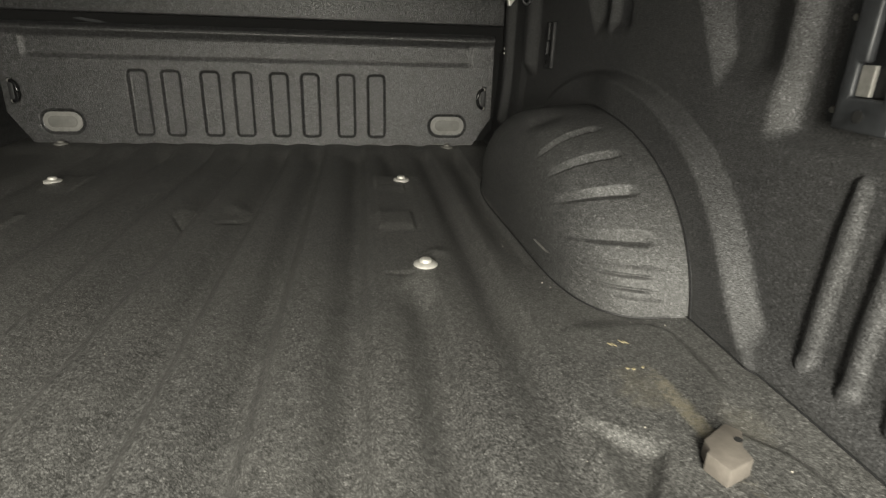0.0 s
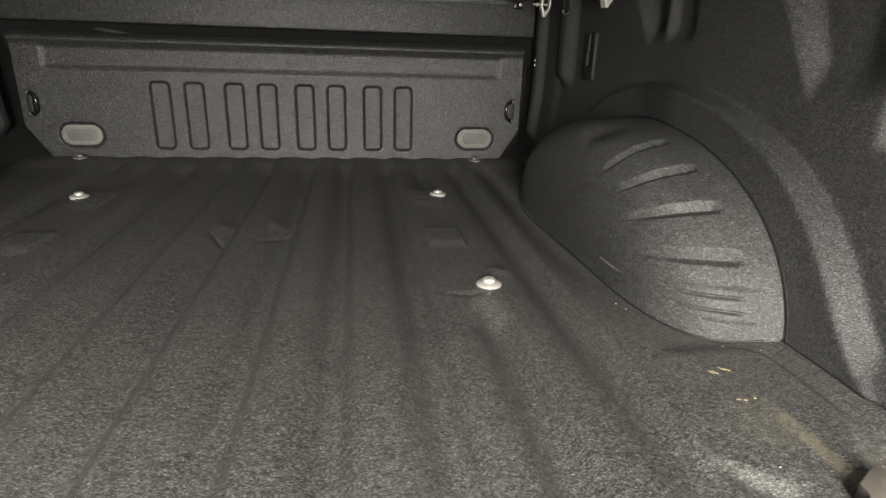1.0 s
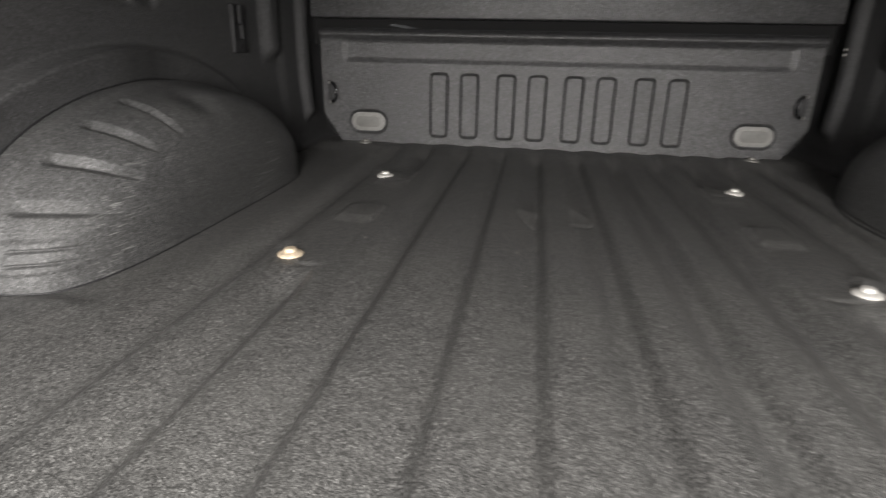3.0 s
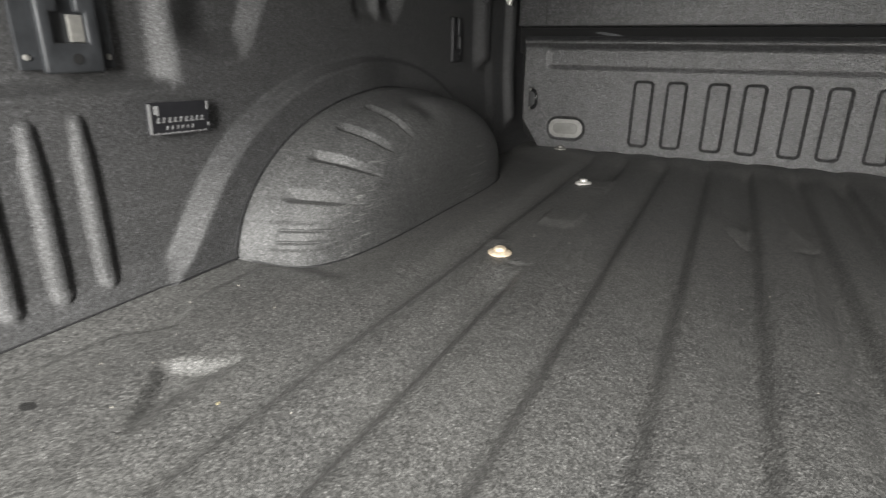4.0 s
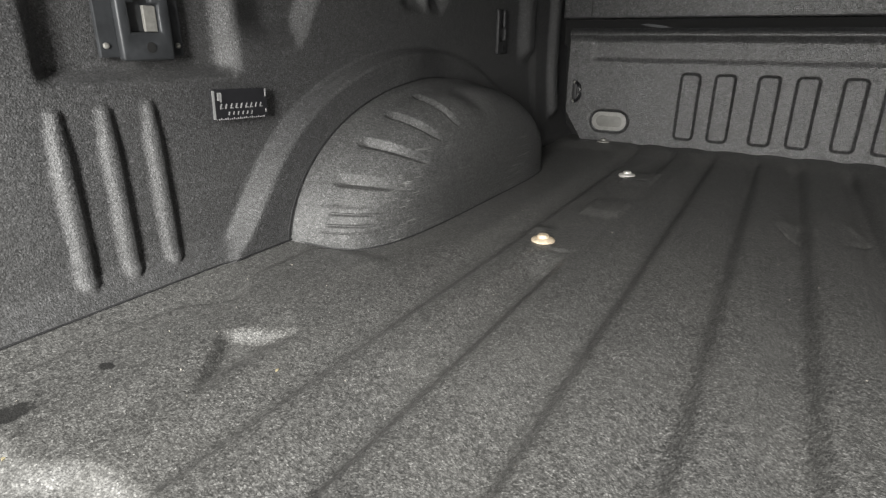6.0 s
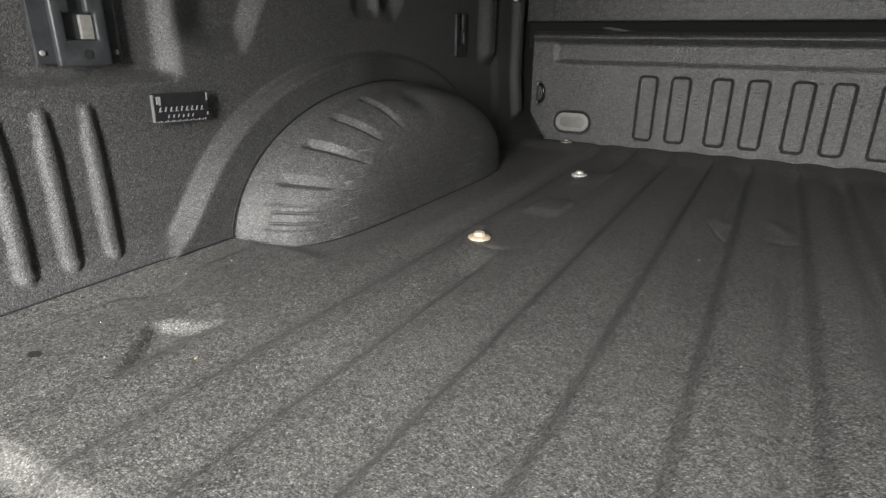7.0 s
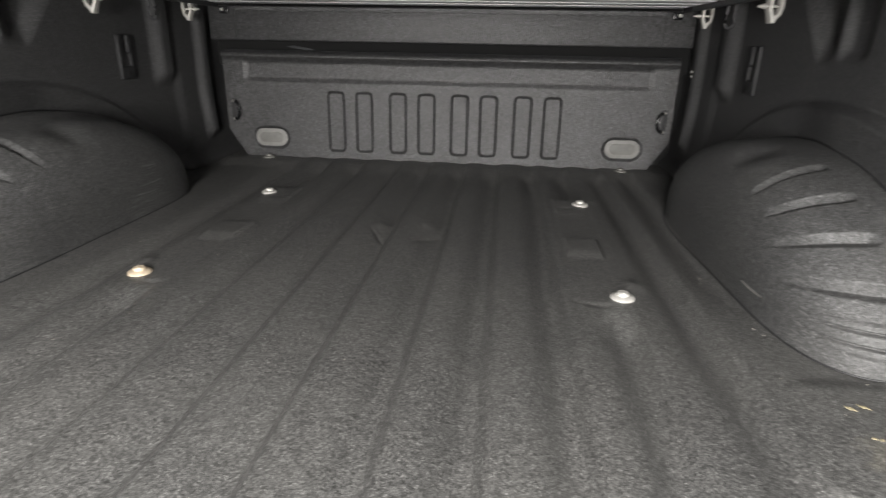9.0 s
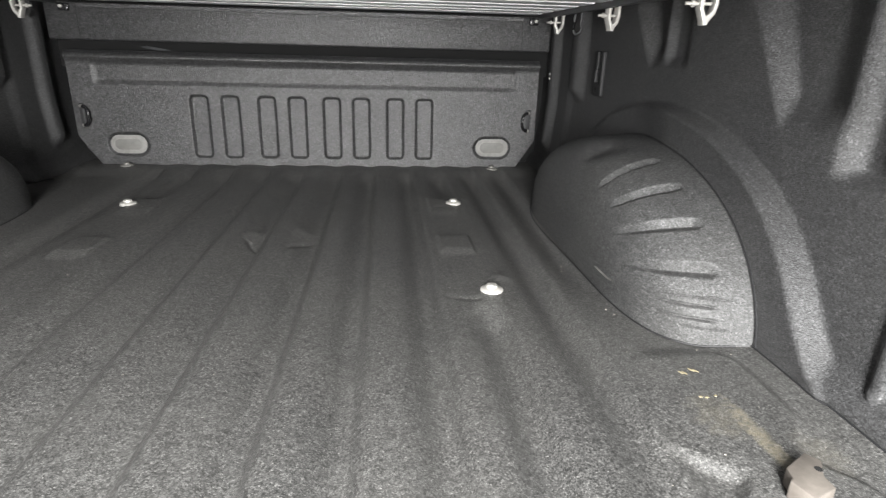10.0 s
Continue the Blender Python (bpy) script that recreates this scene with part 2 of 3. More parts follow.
# ---- the bed: floor, side walls, front wall ----
WALL, FRONT, BED_END = 0.805, 2.20, 0.02
GROOVES = (-0.495, -0.387, -0.268, -0.149, -0.040, 0.083, 0.194, 0.315, 0.421, 0.531, 0.611)
LEFT_DY, RIGHT_DY = (0.0, 0.0, 0.0, 0.0), (0.030, 0.048, 0.042, 0.016)
BOLTS = [(-0.433, 1.100), (0.430, 1.113), (-0.428, 1.697), (0.427, 1.704), (-0.617, 2.164), (0.615, 2.164)]


def bump(x, y, cx, cy, rx, ry):
    return np.exp(-(((x - cx) / rx) ** 2 + ((y - cy) / ry) ** 2))


def floor_height(x, y):
    ax = np.abs(x)
    # ridges along the bed, with narrow grooves between them
    ribs = 0 * ax
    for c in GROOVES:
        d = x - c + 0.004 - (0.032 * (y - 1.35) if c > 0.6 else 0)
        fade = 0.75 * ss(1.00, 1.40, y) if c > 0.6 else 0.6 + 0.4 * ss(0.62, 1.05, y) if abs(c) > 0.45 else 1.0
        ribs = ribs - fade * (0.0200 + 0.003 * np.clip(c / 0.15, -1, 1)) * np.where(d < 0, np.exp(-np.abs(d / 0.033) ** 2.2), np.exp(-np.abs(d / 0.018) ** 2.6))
    ribs = ribs * (1 - 0.78 * ss(2.00, 2.18, y))
    # they start behind the tailgate sill with rounded ends
    start = 0.372 - 0.028 * ss(0.55, 0.60, ax) - 0.5 * (ribs + 0.004)
    ribs = ribs * ss(0.31, 0.37, y)
    h = ribs - 0.017 * (1 - ss(start - 0.019, start + 0.017, y))
    # the outer groove is filled up between the bolts, with raised pads
    fill = (1 - ss(0.044, 0.062, np.abs(ax - 0.407))) * ss(0.97, 1.09, y) * (1 - ss(1.745, 1.80, y))
    h = h * (1 - fill) + fill * 0.001
    wide = 1 - ss(0.032, 0.041, np.abs(ax - 0.394))
    h = h + 0.0055 * wide * ss(1.292, 1.345, y) * (1 - ss(1.418, 1.432, y))
    h = h + 0.004 * wide * ss(1.598, 1.648, y) * (1 - ss(1.75, 1.80, y))
    for bx, by in BOLTS[:4]:
        h = h + 0.0035 * bump(x, y, bx * 1.07, by + 0.066, 0.022, 0.018)
        h = h - 0.0025 * bump(x, y, bx * 0.90, by - 0.03 + 6 * (x - bx * 0.90) ** 2, 0.03, 0.007)
    # the floor lifts a little to the foot of the front panel
    h = h + 0.010 * ss(2.03, 2.16, y)
    # the ends of two ridges at mid length
    for cx in (-0.054, 0.050):
        h = h + 0.0045 * bump(x, y, cx, 1.500, 0.027, 0.034) * ss(1.40, 1.47, y)
        sg = 1 if cx > 0 else -1
        t = np.clip((1.452 - y) / 0.085, 0, 1)
        h = h - 0.0035 * np.exp(-((x - sg * (0.078 - 0.048 * t)) / 0.007) ** 2) * ss(1.355, 1.385, y) * (1 - ss(1.430, 1.460, y))
    # wedge-shaped pressings beside the tailgate corners
    for sg, cx, cy in ((-1, -0.628, 0.592), (1, 0.610, 0.640)):
        inward, along = sg * (cx - x), y - cy
        far = 0.68 * inward - 0.74 * along
        near = 0.83 * inward + 0.55 * along
        h = h - 0.0115 * ss(-0.003, 0.016, far) * ss(-0.014, 0.002, near) * (1 - ss(0.030, 0.075, inward))
    # the floor rises a little to the seam along the walls
    h = h + np.where(x < 0, 0.020, 0.011) * ss(0.70, 0.80, ax) * (1 - ss(1.8, 2.0, y))
    edge = 0.733 - 0.03 * ss(0.84, 0.90, y) - 0.036 * np.exp(-((y - 0.655) / 0.040) ** 2)
    h = h + 0.006 * ss(0.585, 0.63, ax) * (1 - ss(edge - 0.008, edge + 0.008, ax)) * (1 - ss(0.86, 0.90, y))
    return h


xs = np.linspace(-WALL - 0.02, WALL + 0.02, 620)
ys = np.linspace(BED_END, FRONT + 0.11, 560)
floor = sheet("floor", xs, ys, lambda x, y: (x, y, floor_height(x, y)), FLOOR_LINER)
tagged(floor, "ribbed pickup bed floor in black sprayed liner, dusty", "bed floor", kind="structure")
part("floor_underside", slab(-0.84, 0.84, BED_END, FRONT + 0.05, -0.06, -0.03), BLACK_PAINT, floor)


def wall_depth(y, z, dy):
    """How far the side wall stands inward of its plane. dy: shifts along the bed of the arch, the beads and the upper field, and how far that field reaches down."""
    r = np.sqrt(((y - dy[0] - 1.31) / (0.540 + 0.095 * np.exp(-(np.maximum(z, 0) / 0.042)))) ** 2 + (np.maximum(z, 0) / 0.312) ** 2)
    along = y
    y = along - dy[1]
    v = 0.004 - 0.014 * ss(0.04, 0.27, z)
    # three upright beads
    for c in (0.541, 0.599, 0.658):
        cc = c - 0.010 * (1 - z / 0.25)
        d = np.hypot(y - cc, np.maximum(np.abs(z - 0.1475) - 0.0965, 0))
        slim = 0.0120 * (1 - 0.3 * ss(0.19, 0.25, z))
        v = v + 0.74 * slim * np.sqrt(np.clip(1 - (d / slim) ** 2, 0, 1))
    y = along - dy[2]
    # upper field pressed outward, between upright posts
    up = ss(0.272 - dy[3], 0.297 - dy[3], z)
    field = 1 - ss(0.786, 0.824, along - 1.2 * dy[2])
    post = ss(0.455, 0.500, y) * (1 - ss(0.528, 0.558, y))
    rec = up * field * (1 - post)
    v = v - 0.027 * rec
    # tapering pressings above the arch
    for y0, y1, y1t, zt, soft in ((0.895, 0.950, 1.075, 0.315, 0.10), (1.39, 1.42, 1.52, 0.385, 0.045)):
        k = np.clip((z - zt) / (0.50 - zt), 0, 1)
        far = y1 + (y1t - y1) * k
        inside = ss(y0 - soft, y0 + 0.01, y) * (1 - ss(far - 0.055 * (0.25 + k), far, y)) * ss(zt - 0.01, zt + 0.05, z)
        v = v - 0.030 * inside
    inside = ss(1.24, 1.29, y) * (1 - ss(1.325, 1.35, y)) * ss(0.38, 0.41, z)
    v = v - 0.016 * inside
    # raised flare round the wheel arch
    flare = (0.036 * (1 - ss(0.972, 1.024, r)) - 0.001 * (1 - ss(0.90, 0.965, r))) * (1 - 0.75 * ss(1.20, 1.45, y))
    # and the hollow foot of the wall that runs into it
    foot = 0.030 * (1 - ss(0.012, 0.060, z)) * ss(0.90, 1.0, r)
    v = v + 0.5 * (flare + foot + np.sqrt((flare - foot) ** 2 + 0.00003)) - 0.0027
    y = along
    # upright folds of the front corner
    v = v + 0.028 * ss(1.850, 1.895, y) * (1 - ss(1.92, 1.965, y)) * ss(0.26, 0.31, z)
    v = v + 0.010 * ss(1.95, 2.0, y) + 0.024 * ss(2.082, 2.112, y) * (1 - ss(2.135, 2.15, y)) * ss(0.07, 0.12, z)
    return v


def side_wall(s, dy):
    name = "wall_left" if s < 0 else "wall_right"
    ys = np.linspace(BED_END, FRONT + 0.12, 500)
    zs = np.linspace(0.004, 0.56, 170)
    ob = sheet(name, ys, zs, lambda y, z: (s * (WALL + 0.006 - wall_depth(y, z, dy)), y, z), WALL_LINER, flip=s > 0)
    tagged(ob, "pressed steel bed side wall in black sprayed liner", "bed wall", kind="structure")
    part("outer_skin", slab(*sorted((s * 0.875, s * 0.93)), BED_END, FRONT + 0.05, -0.06, 0.56), BLACK_PAINT, ob)
    pts = []
    for y in np.linspace(BED_END + 0.01, 0.86 + dy[0], 60):
        z = float(floor_height(np.array(s * 0.785), np.array(y)))
        pts.append((s * (WALL + 0.0055 - float(wall_depth(np.array(y), np.array(z), dy))), y, z + 0.0004))
    part("seam", tube(pts, 0.0013, 6), RUBBER, ob)
    return ob


wall_left = side_wall(-1, LEFT_DY)
wall_right = side_wall(1, RIGHT_DY)


def front_depth(x, z):
    """How far the front wall stands towards the tailgate."""
    v = 0 * x
    for c in (-0.373, -0.273, -0.154, -0.054, 0.061, 0.160, 0.276, 0.376):
        v = v - 0.011 * box2(x, z, c - 0.0275, c + 0.0275, 0.035, 0.238, 0.013, 0.0045)
    # long shallow recess below the rolled top edge
    v = v - 0.006 * box2(x, z, -0.690, 0.690, 0.276, 0.338, 0.014, 0.011)
    v = v + 0.009 * np.exp(-((z - 0.355) / 0.011) ** 2) - 0.012 * ss(0.364, 0.374, z)
    for c in (-0.615, 0.619):
        v = v - 0.008 * box2(x, z, c - 0.064, c + 0.064, 0.038, 0.112, 0.036, 0.004)
    return v


def front_wall():
    # lower plate with cut-off corners
    us = np.linspace(-1, 1, 560)
    zs = np.linspace(-0.024, 0.374, 160)
    def place(u, z):
        half = 0.705 + (0.770 - 0.705) * np.clip((z - 0.004) / 0.10, 0, 1)
        x = u * half
        return x, FRONT - front_depth(x, z), z
    ob = sheet("wall_front", us, zs, place, PANEL_LINER)
    tagged(ob, "front bed panel with eight pressed pockets, black textured liner", "front panel", kind="structure")
    # sheets added behind the panel, coloured black for the shade in its gaps
    part("back_plate", slab(-0.87, 0.87, FRONT + 0.095, FRONT + 0.118, -0.05, 0.366), GAP_SHADE, ob)
    part("slot_shade", slab(-0.87, 0.87, FRONT + 0.060, FRONT + 0.094, 0.32, 0.56), GAP_SHADE, ob, "black sheet for the shade in the slot")
    up = part("upper_panel", slab(-0.795, 0.795, FRONT - 0.02, FRONT + 0.058, 0.403, 0.512, 0.006, 3), PANEL_LINER, ob)
    smooth(up)
    for s in (-1, 1):
        part("joint", slab(s * 0.700 - 0.0015, s * 0.700 + 0.0015, FRONT - 0.0215, FRONT - 0.015, 0.410, 0.506), RUBBER, ob)
    part("top_lip", slab(-0.698, 0.698, FRONT - 0.0235, FRONT - 0.0195, 0.497, 0.511, 0.0015), PANEL_LINER, ob)
    return ob


wall_front = front_wall()


# ---- wheel wells ----
def well(s, dy, wall_dy, mat):
    A, B, YC = 0.459, 0.241, 1.315 + dy
    D, foot = (0.183, 0.008) if s > 0 else (0.176, 0.012)
    BARS = ((27.3, 2.3, 0.068, 0.152), (42.3, 2.0, 0.068, 0.150), (56, 1.7, 0.066, 0.146), (69, 1.5, 0.064, 0.148))
    longer, turn, flange = (0.014, -0.8, 0.010) if s > 0 else (0.006, 0.0, 0.042)
    def place(phi, k):
        n = 5.0 - 0.8 * np.sin(np.radians(phi)) ** 0.8
        th = k * math.pi / 2
        # superellipse between the rim at the wall and the inner face
        c, q = np.cos(th), np.sin(th)
        scale = np.sign(c) * np.abs(c) ** (2 / n)
        d = D * np.abs(q) ** (2 / n)
        grow = 0 * phi
        for ph, w, d0, d1 in BARS:
            ph = ph + turn
            slant = (ph - 27.3) * 1.2 * (0.5 * (d0 + d1) - d)
            bar = box2((phi - slant) / w, d / 0.02, ph / w - 1, ph / w + 1, d0 / 0.02, (d1 + longer) / 0.02, 0.6, 0.4)
            # each slopes inward to its lower edge
            grow = grow + bar * np.clip(0.62 - 0.55 * (phi - slant - ph) / w, 0.05, 1.15)
        dents = box2(phi, d / 0.02, 9.6, 10.2, 4.0, 7.4, 0.2, 0.5) + box2(phi, d / 0.02, 14.1, 14.7, 4.0, 7.4, 0.2, 0.5)
        plate = box2(phi, d / 0.02, 7.0, 17.2, 3.2, 7.9, 0.9, 1.0)
        hollow = np.exp(-((phi - 86) / 6) ** 2 - ((d - 0.125) / 0.035) ** 2)
        lift = 1 - 0.038 * grow - 0.022 * dents + 0.007 * plate - 0.055 * hollow
        rim = 1 + flange * (1 - ss(0.025, 0.075, d))
        y = YC - A * rim * scale * (1 - 0.075 * d / D) * lift * np.cos(np.radians(phi))
        z = B * rim * scale * lift * np.sin(np.radians(phi))
        # the inner face draws in towards its foot
        return s * (WALL - 0.004 - d + foot * (1 - ss(0.0, 0.11, z)) * ss(0.3, 1.0, d / D)), y, z
    phis = np.concatenate([np.linspace(0, 80, 260), np.linspace(80, 180, 90)[1:]])
    ks = np.concatenate([np.linspace(0, 0.93, 150), np.linspace(0.93, 1.0, 14)[1:]])
    ob = sheet("wheel_well_cover", phis, ks, place, mat, flip=s > 0)
    tagged(ob, "domed black wheel well cover with pressed cross bars, scuffed", "wheel well", "wheel wells")
    # dark rubber line where the cover meets the wall
    pts = []
    for p in np.linspace(1, 179, 120):
        y, z = YC - A * (1.004 + flange) * math.cos(radians(p)), B * (1.004 + flange) * math.sin(radians(p)) + 0.001
        pts.append((s * (WALL + 0.006 - float(wall_depth(np.array(y), np.array(z), wall_dy))), y, z))
    part("edge_seal", tube(pts, 0.0015, 6), RUBBER, ob)
    # and a dark joint round its foot
    pts = []
    for k in np.concatenate([np.linspace(0.02, 0.999, 60), np.linspace(1.001, 1.98, 60)]):
        kk = k if k < 1 else 2 - k
        xx, yy, zz = place(np.array(0.0 if k < 1 else 180.0), np.array(kk))
        pts.append((float(xx) - s * 0.002, float(yy), float(floor_height(np.array(float(xx)), np.array(float(yy)))) + 0.001))
    part("foot_joint", tube(pts, 0.0014, 6), RUBBER, ob)
    return ob


well(-1, 0.0, LEFT_DY, WELL_SCUFFED)
well_right = well(1, 0.022, RIGHT_DY, WELL_LINER)


scratch = outline([(1.060, 0.0405), (1.081, 0.0376), (1.103, 0.0378), (1.133, 0.0392), (1.103, 0.0390), (1.081, 0.0391)], 0.004, Matrix(((-0.06, 0, 1, 0.6888), (1, 0, 0, 0), (0, 1, 0, 0), (0, 0, 0, 1))))
part("scratch", scratch, PLUG, well_right, "pale scrape through the liner")

# ---- bolts ----
def bolt(x, y, mat, label, top=None, tilt=0):
    root = new("floor_bolt")
    flange = smooth(part("flange", lathe([(0.0205, -0.005), (0.0208, 0.0), (0.0198, 0.0012), (0.0125, 0.0034), (0.012, 0.0035)], 28), mat, root))
    head = smooth(part("head", lathe([(0.0105, 0.002), (0.0104, 0.0070), (0.0092, 0.0086), (0.0082, 0.0084), (0.0070, 0.0078), (0.0062, 0.0088), (0.0030, 0.0094), (0.0005, 0.0095)], 20), top or mat, root))
    root.matrix_world = pose(x, y + 0.004, float(floor_height(np.array(x), np.array(y))) + 0.0025, tilt, 0, 30)
    tagged(root, label, "bolt", "floor bolts")
    return root


bolt(*BOLTS[0], BRASSY, "rust-tinted flanged bolt in the ribbed floor", BRASSY)
bolt(*BOLTS[1], STEEL, "bright zinc flanged bolt in the ribbed floor")
bolt(*BOLTS[2], STEEL, "bright zinc flanged bolt in the ribbed floor")
bolt(*BOLTS[3], STEEL, "bright zinc flanged bolt in the ribbed floor")
bolt(*BOLTS[4], LATCH, "dull flanged bolt at the foot of the front panel")
bolt(*BOLTS[5], LATCH, "dull flanged bolt at the foot of the front panel")

# ---- plugs, rings and fittings of the front panel ----
def rounded(w, h, r, n=8):
    """Points of a rounded rectangle about the origin."""
    pts = []
    for cx, cy, a0 in ((w / 2 - r, h / 2 - r, 0), (-w / 2 + r, h / 2 - r, 90), (-w / 2 + r, -h / 2 + r, 180), (w / 2 - r, -h / 2 + r, 270)):
        for k in range(n + 1):
            a = radians(a0 + 90 * k / n)
            pts.append((cx + r * math.cos(a), cy + r * math.sin(a)))
    return pts


def plug(x):
    root = new("drain_plug")
    rim = smooth(part("rim", outline(rounded(0.116, 0.062, 0.030), 0.005, Matrix.Identity(4), 0.0018), PLUG_RIM, root))
    smooth(part("face", outline(rounded(0.086, 0.036, 0.017), 0.0035, pose(0, 0, 0.0045), 0.0012), PLUG, rim))
    root.matrix_world = pose(x, FRONT + 0.007, 0.076, 90, 0, 0)
    tagged(root, "oval pale grey rubber plug set in the front panel", "plug", "front panel plugs")


plug(-0.615)
plug(0.619)


def tie_ring(s):
    root = new("tie_down_ring")
    plate = smooth(part("plate", slab(-0.008, 0.008, -0.004, 0.004, -0.040, 0.040, 0.003), RUBBER, root))
    pts = [(-s * (0.002 + 0.021 * math.sin(a) ** 0.7), -0.008 - 0.006 * math.sin(a), 0.030 * math.cos(a)) for a in np.linspace(0.02, math.pi - 0.02, 18)]
    smooth(part("ring", tube(pts, 0.0055), GLOSS_BLACK, root))
    for z in (-0.031, 0.031):
        b = lathe([(0.0055, 0), (0.0055, 0.003), (0.004, 0.006), (0.0005, 0.007)], 12)
        b.transform(pose(0, -0.004, z, 90, 0, 0))
        smooth(part("rivet", b, LATCH, plate))
    root.matrix_world = pose(s * 0.741, FRONT - 0.004, 0.170, 0, 0, 0)
    tagged(root, "small black steel tie-down ring on the front panel", "tie-down", "front tie-downs")


tie_ring(-1)
tie_ring(1)


def panel_latch(s):
    root = new("panel_latch")
    smooth(part("block", slab(-0.014, 0.014, -0.014, 0.0, -0.011, 0.011, 0.003), GLOSS_BLACK, root))
    b = lathe([(0.0055, 0), (0.0055, 0.002), (0.004, 0.004), (0.0005, 0.0046)], 14)
    b.transform(pose(s * 0.006, -0.014, 0.002, 90, 0, 0))
    smooth(part("screw", b, STEEL, root))
    root.matrix_world = pose(s * 0.732, FRONT - 0.0195, 0.497)
    tagged(root, "small black latch with a bright screw on the upper panel", "latch", "panel latches")


panel_latch(-1)
panel_latch(1)
for z in (0.322, 0.336):
    b = lathe([(0.0042, -0.004), (0.0042, 0.002), (0.003, 0.0035), (0.0005, 0.004)], 12)
    stud = smooth(part("rivet", b, STEEL))
    stud.matrix_world = pose(0.788, 2.124, z, 0, -90, 0)
    tagged(stud, "tiny bright rivet in the front corner post", "rivet", "corner rivets")
tear = part("slot_tear", outline([(-0.050, 0.005), (-0.030, 0.008), (0.0, 0.004), (0.030, -0.001), (0.050, -0.006), (0.025, -0.007), (-0.012, -0.003), (-0.035, 0.001)], 0.002, pose(-0.506, FRONT + 0.0595, 0.381, 90, 0, 0)), DARK_METAL, wall_front, "grey tear in the dark slot")

# ---- closed roll-up cover, its rails and clamps ----
# rear stretch is unseen; its edge is set to shade the far floor
cover = part("bed_cover", slab(-0.7418, 0.7418, 0.15, FRONT + 0.10, 0.5245, 0.545), BLACK_PAINT)
tagged(cover, "closed roll-up bed cover with brushed aluminium slats", "bed cover")
COVER_SLATS = 17
for k in range(COVER_SLATS):
    y = FRONT - 0.004 - 0.118 * (k + 1)
    part("slat", slab(-0.736, 0.736, y, y + 0.076, 0.517, 0.524, 0.0015), ALUMINIUM, cover)


def rail(s):
    root = part("cover_rail", slab(*sorted((s * 0.742, s * 0.800)), 0.10, FRONT - 0.042, 0.520, 0.545, 0.003), BLACK_PAINT)
    part("lip", slab(*sorted((s * 0.742, s * 0.752)), 0.10, FRONT - 0.042, 0.505, 0.5195, 0.002), BLACK_PAINT, root)
    part("cap_rail", slab(*sorted((s * 0.802, s * 0.95)), BED_END, FRONT + 0.05, 0.520, 0.575, 0.006), BLACK_PAINT, root)
    tagged(root, "black cover rail along the top of the bed side", "rail", "cover rails")


rail(-1)
rail(1)
U_OUTER = [(-0.013, 0.032), (-0.013, -0.012), (-0.006, -0.030), (-0.005, -0.037), (0.002, -0.037), (0.004, -0.031), (0.013, -0.020), (0.016, -0.006), (0.016, 0.032)]
U_INNER = [(0.0105, 0.032), (0.0105, -0.006), (0.008, -0.015), (0.001, -0.022), (-0.002, -0.022), (-0.0065, -0.011), (-0.0065, 0.032)]


def clamp(s, y, turn=0):
    root = new("rail_clamp")
    smooth(part("jaw", outline(U_OUTER + U_INNER, 0.022, pose(0, 0.011, 0, 90, 0, 0), 0.0014), STEEL, root))
    smooth(part("bridge", slab(-0.022, 0.022, -0.012, 0.012, 0.0285, 0.034, 0.0015), STEEL, root))
    bar = smooth(part("screw", tube([(-0.034, 0, -0.004), (0.008, 0, -0.004)], 0.0028), STEEL, root))
    b = lathe([(0.0055, 0), (0.0055, 0.005)], 6)
    b.transform(pose(-0.0245, 0, -0.004, 0, 90, 0))
    part("nut", b, STEEL, bar)
    root.matrix_world = pose(s * 0.764, y, 0.494, 0, 0, (180 if s < 0 else 0) + turn)
    tagged(root, "bright cast steel clamp under the cover rail", "clamp", "rail clamps")


def strap_hook(s, y):
    root = new("hook")
    pts = [(0, 0, 0.03), (0, 0, 0.0)] + [(-0.010 + 0.010 * math.cos(a), 0, -0.022 - 0.010 * math.sin(a)) for a in np.linspace(0, math.pi, 8)] + [(-0.020, 0, 0.0), (-0.016, 0, 0.026)]
    smooth(part("bar", tube(pts, 0.0042), BLACK_PAINT, root))
    part("plate", slab(-0.024, 0.006, -0.012, 0.012, 0.024, 0.034, 0.002), BLACK_PAINT, root)
    root.matrix_world = pose(s * 0.770, y, 0.486, 0, 0, 180 if s < 0 else 0)
    tagged(root, "black wire hook under the cover rail", "hook", "rail hooks")


for s in (-1, 1):
    for y, turn in ((2.00, 0), (1.565, 8), (1.150, -6)):
        clamp(s, y, turn)
    strap_hook(s, 1.80)

# ---- cargo brackets on the side walls ----
def screw(parent, x, y, z, s):
    b = lathe([(0.0038, 0), (0.0038, 0.0012), (0.003, 0.0024), (0.0004, 0.003)], 14)
    b.transform(pose(x, y, z, 0, -90 * s, 0))
    smooth(part("screw", b, LATCH, parent))


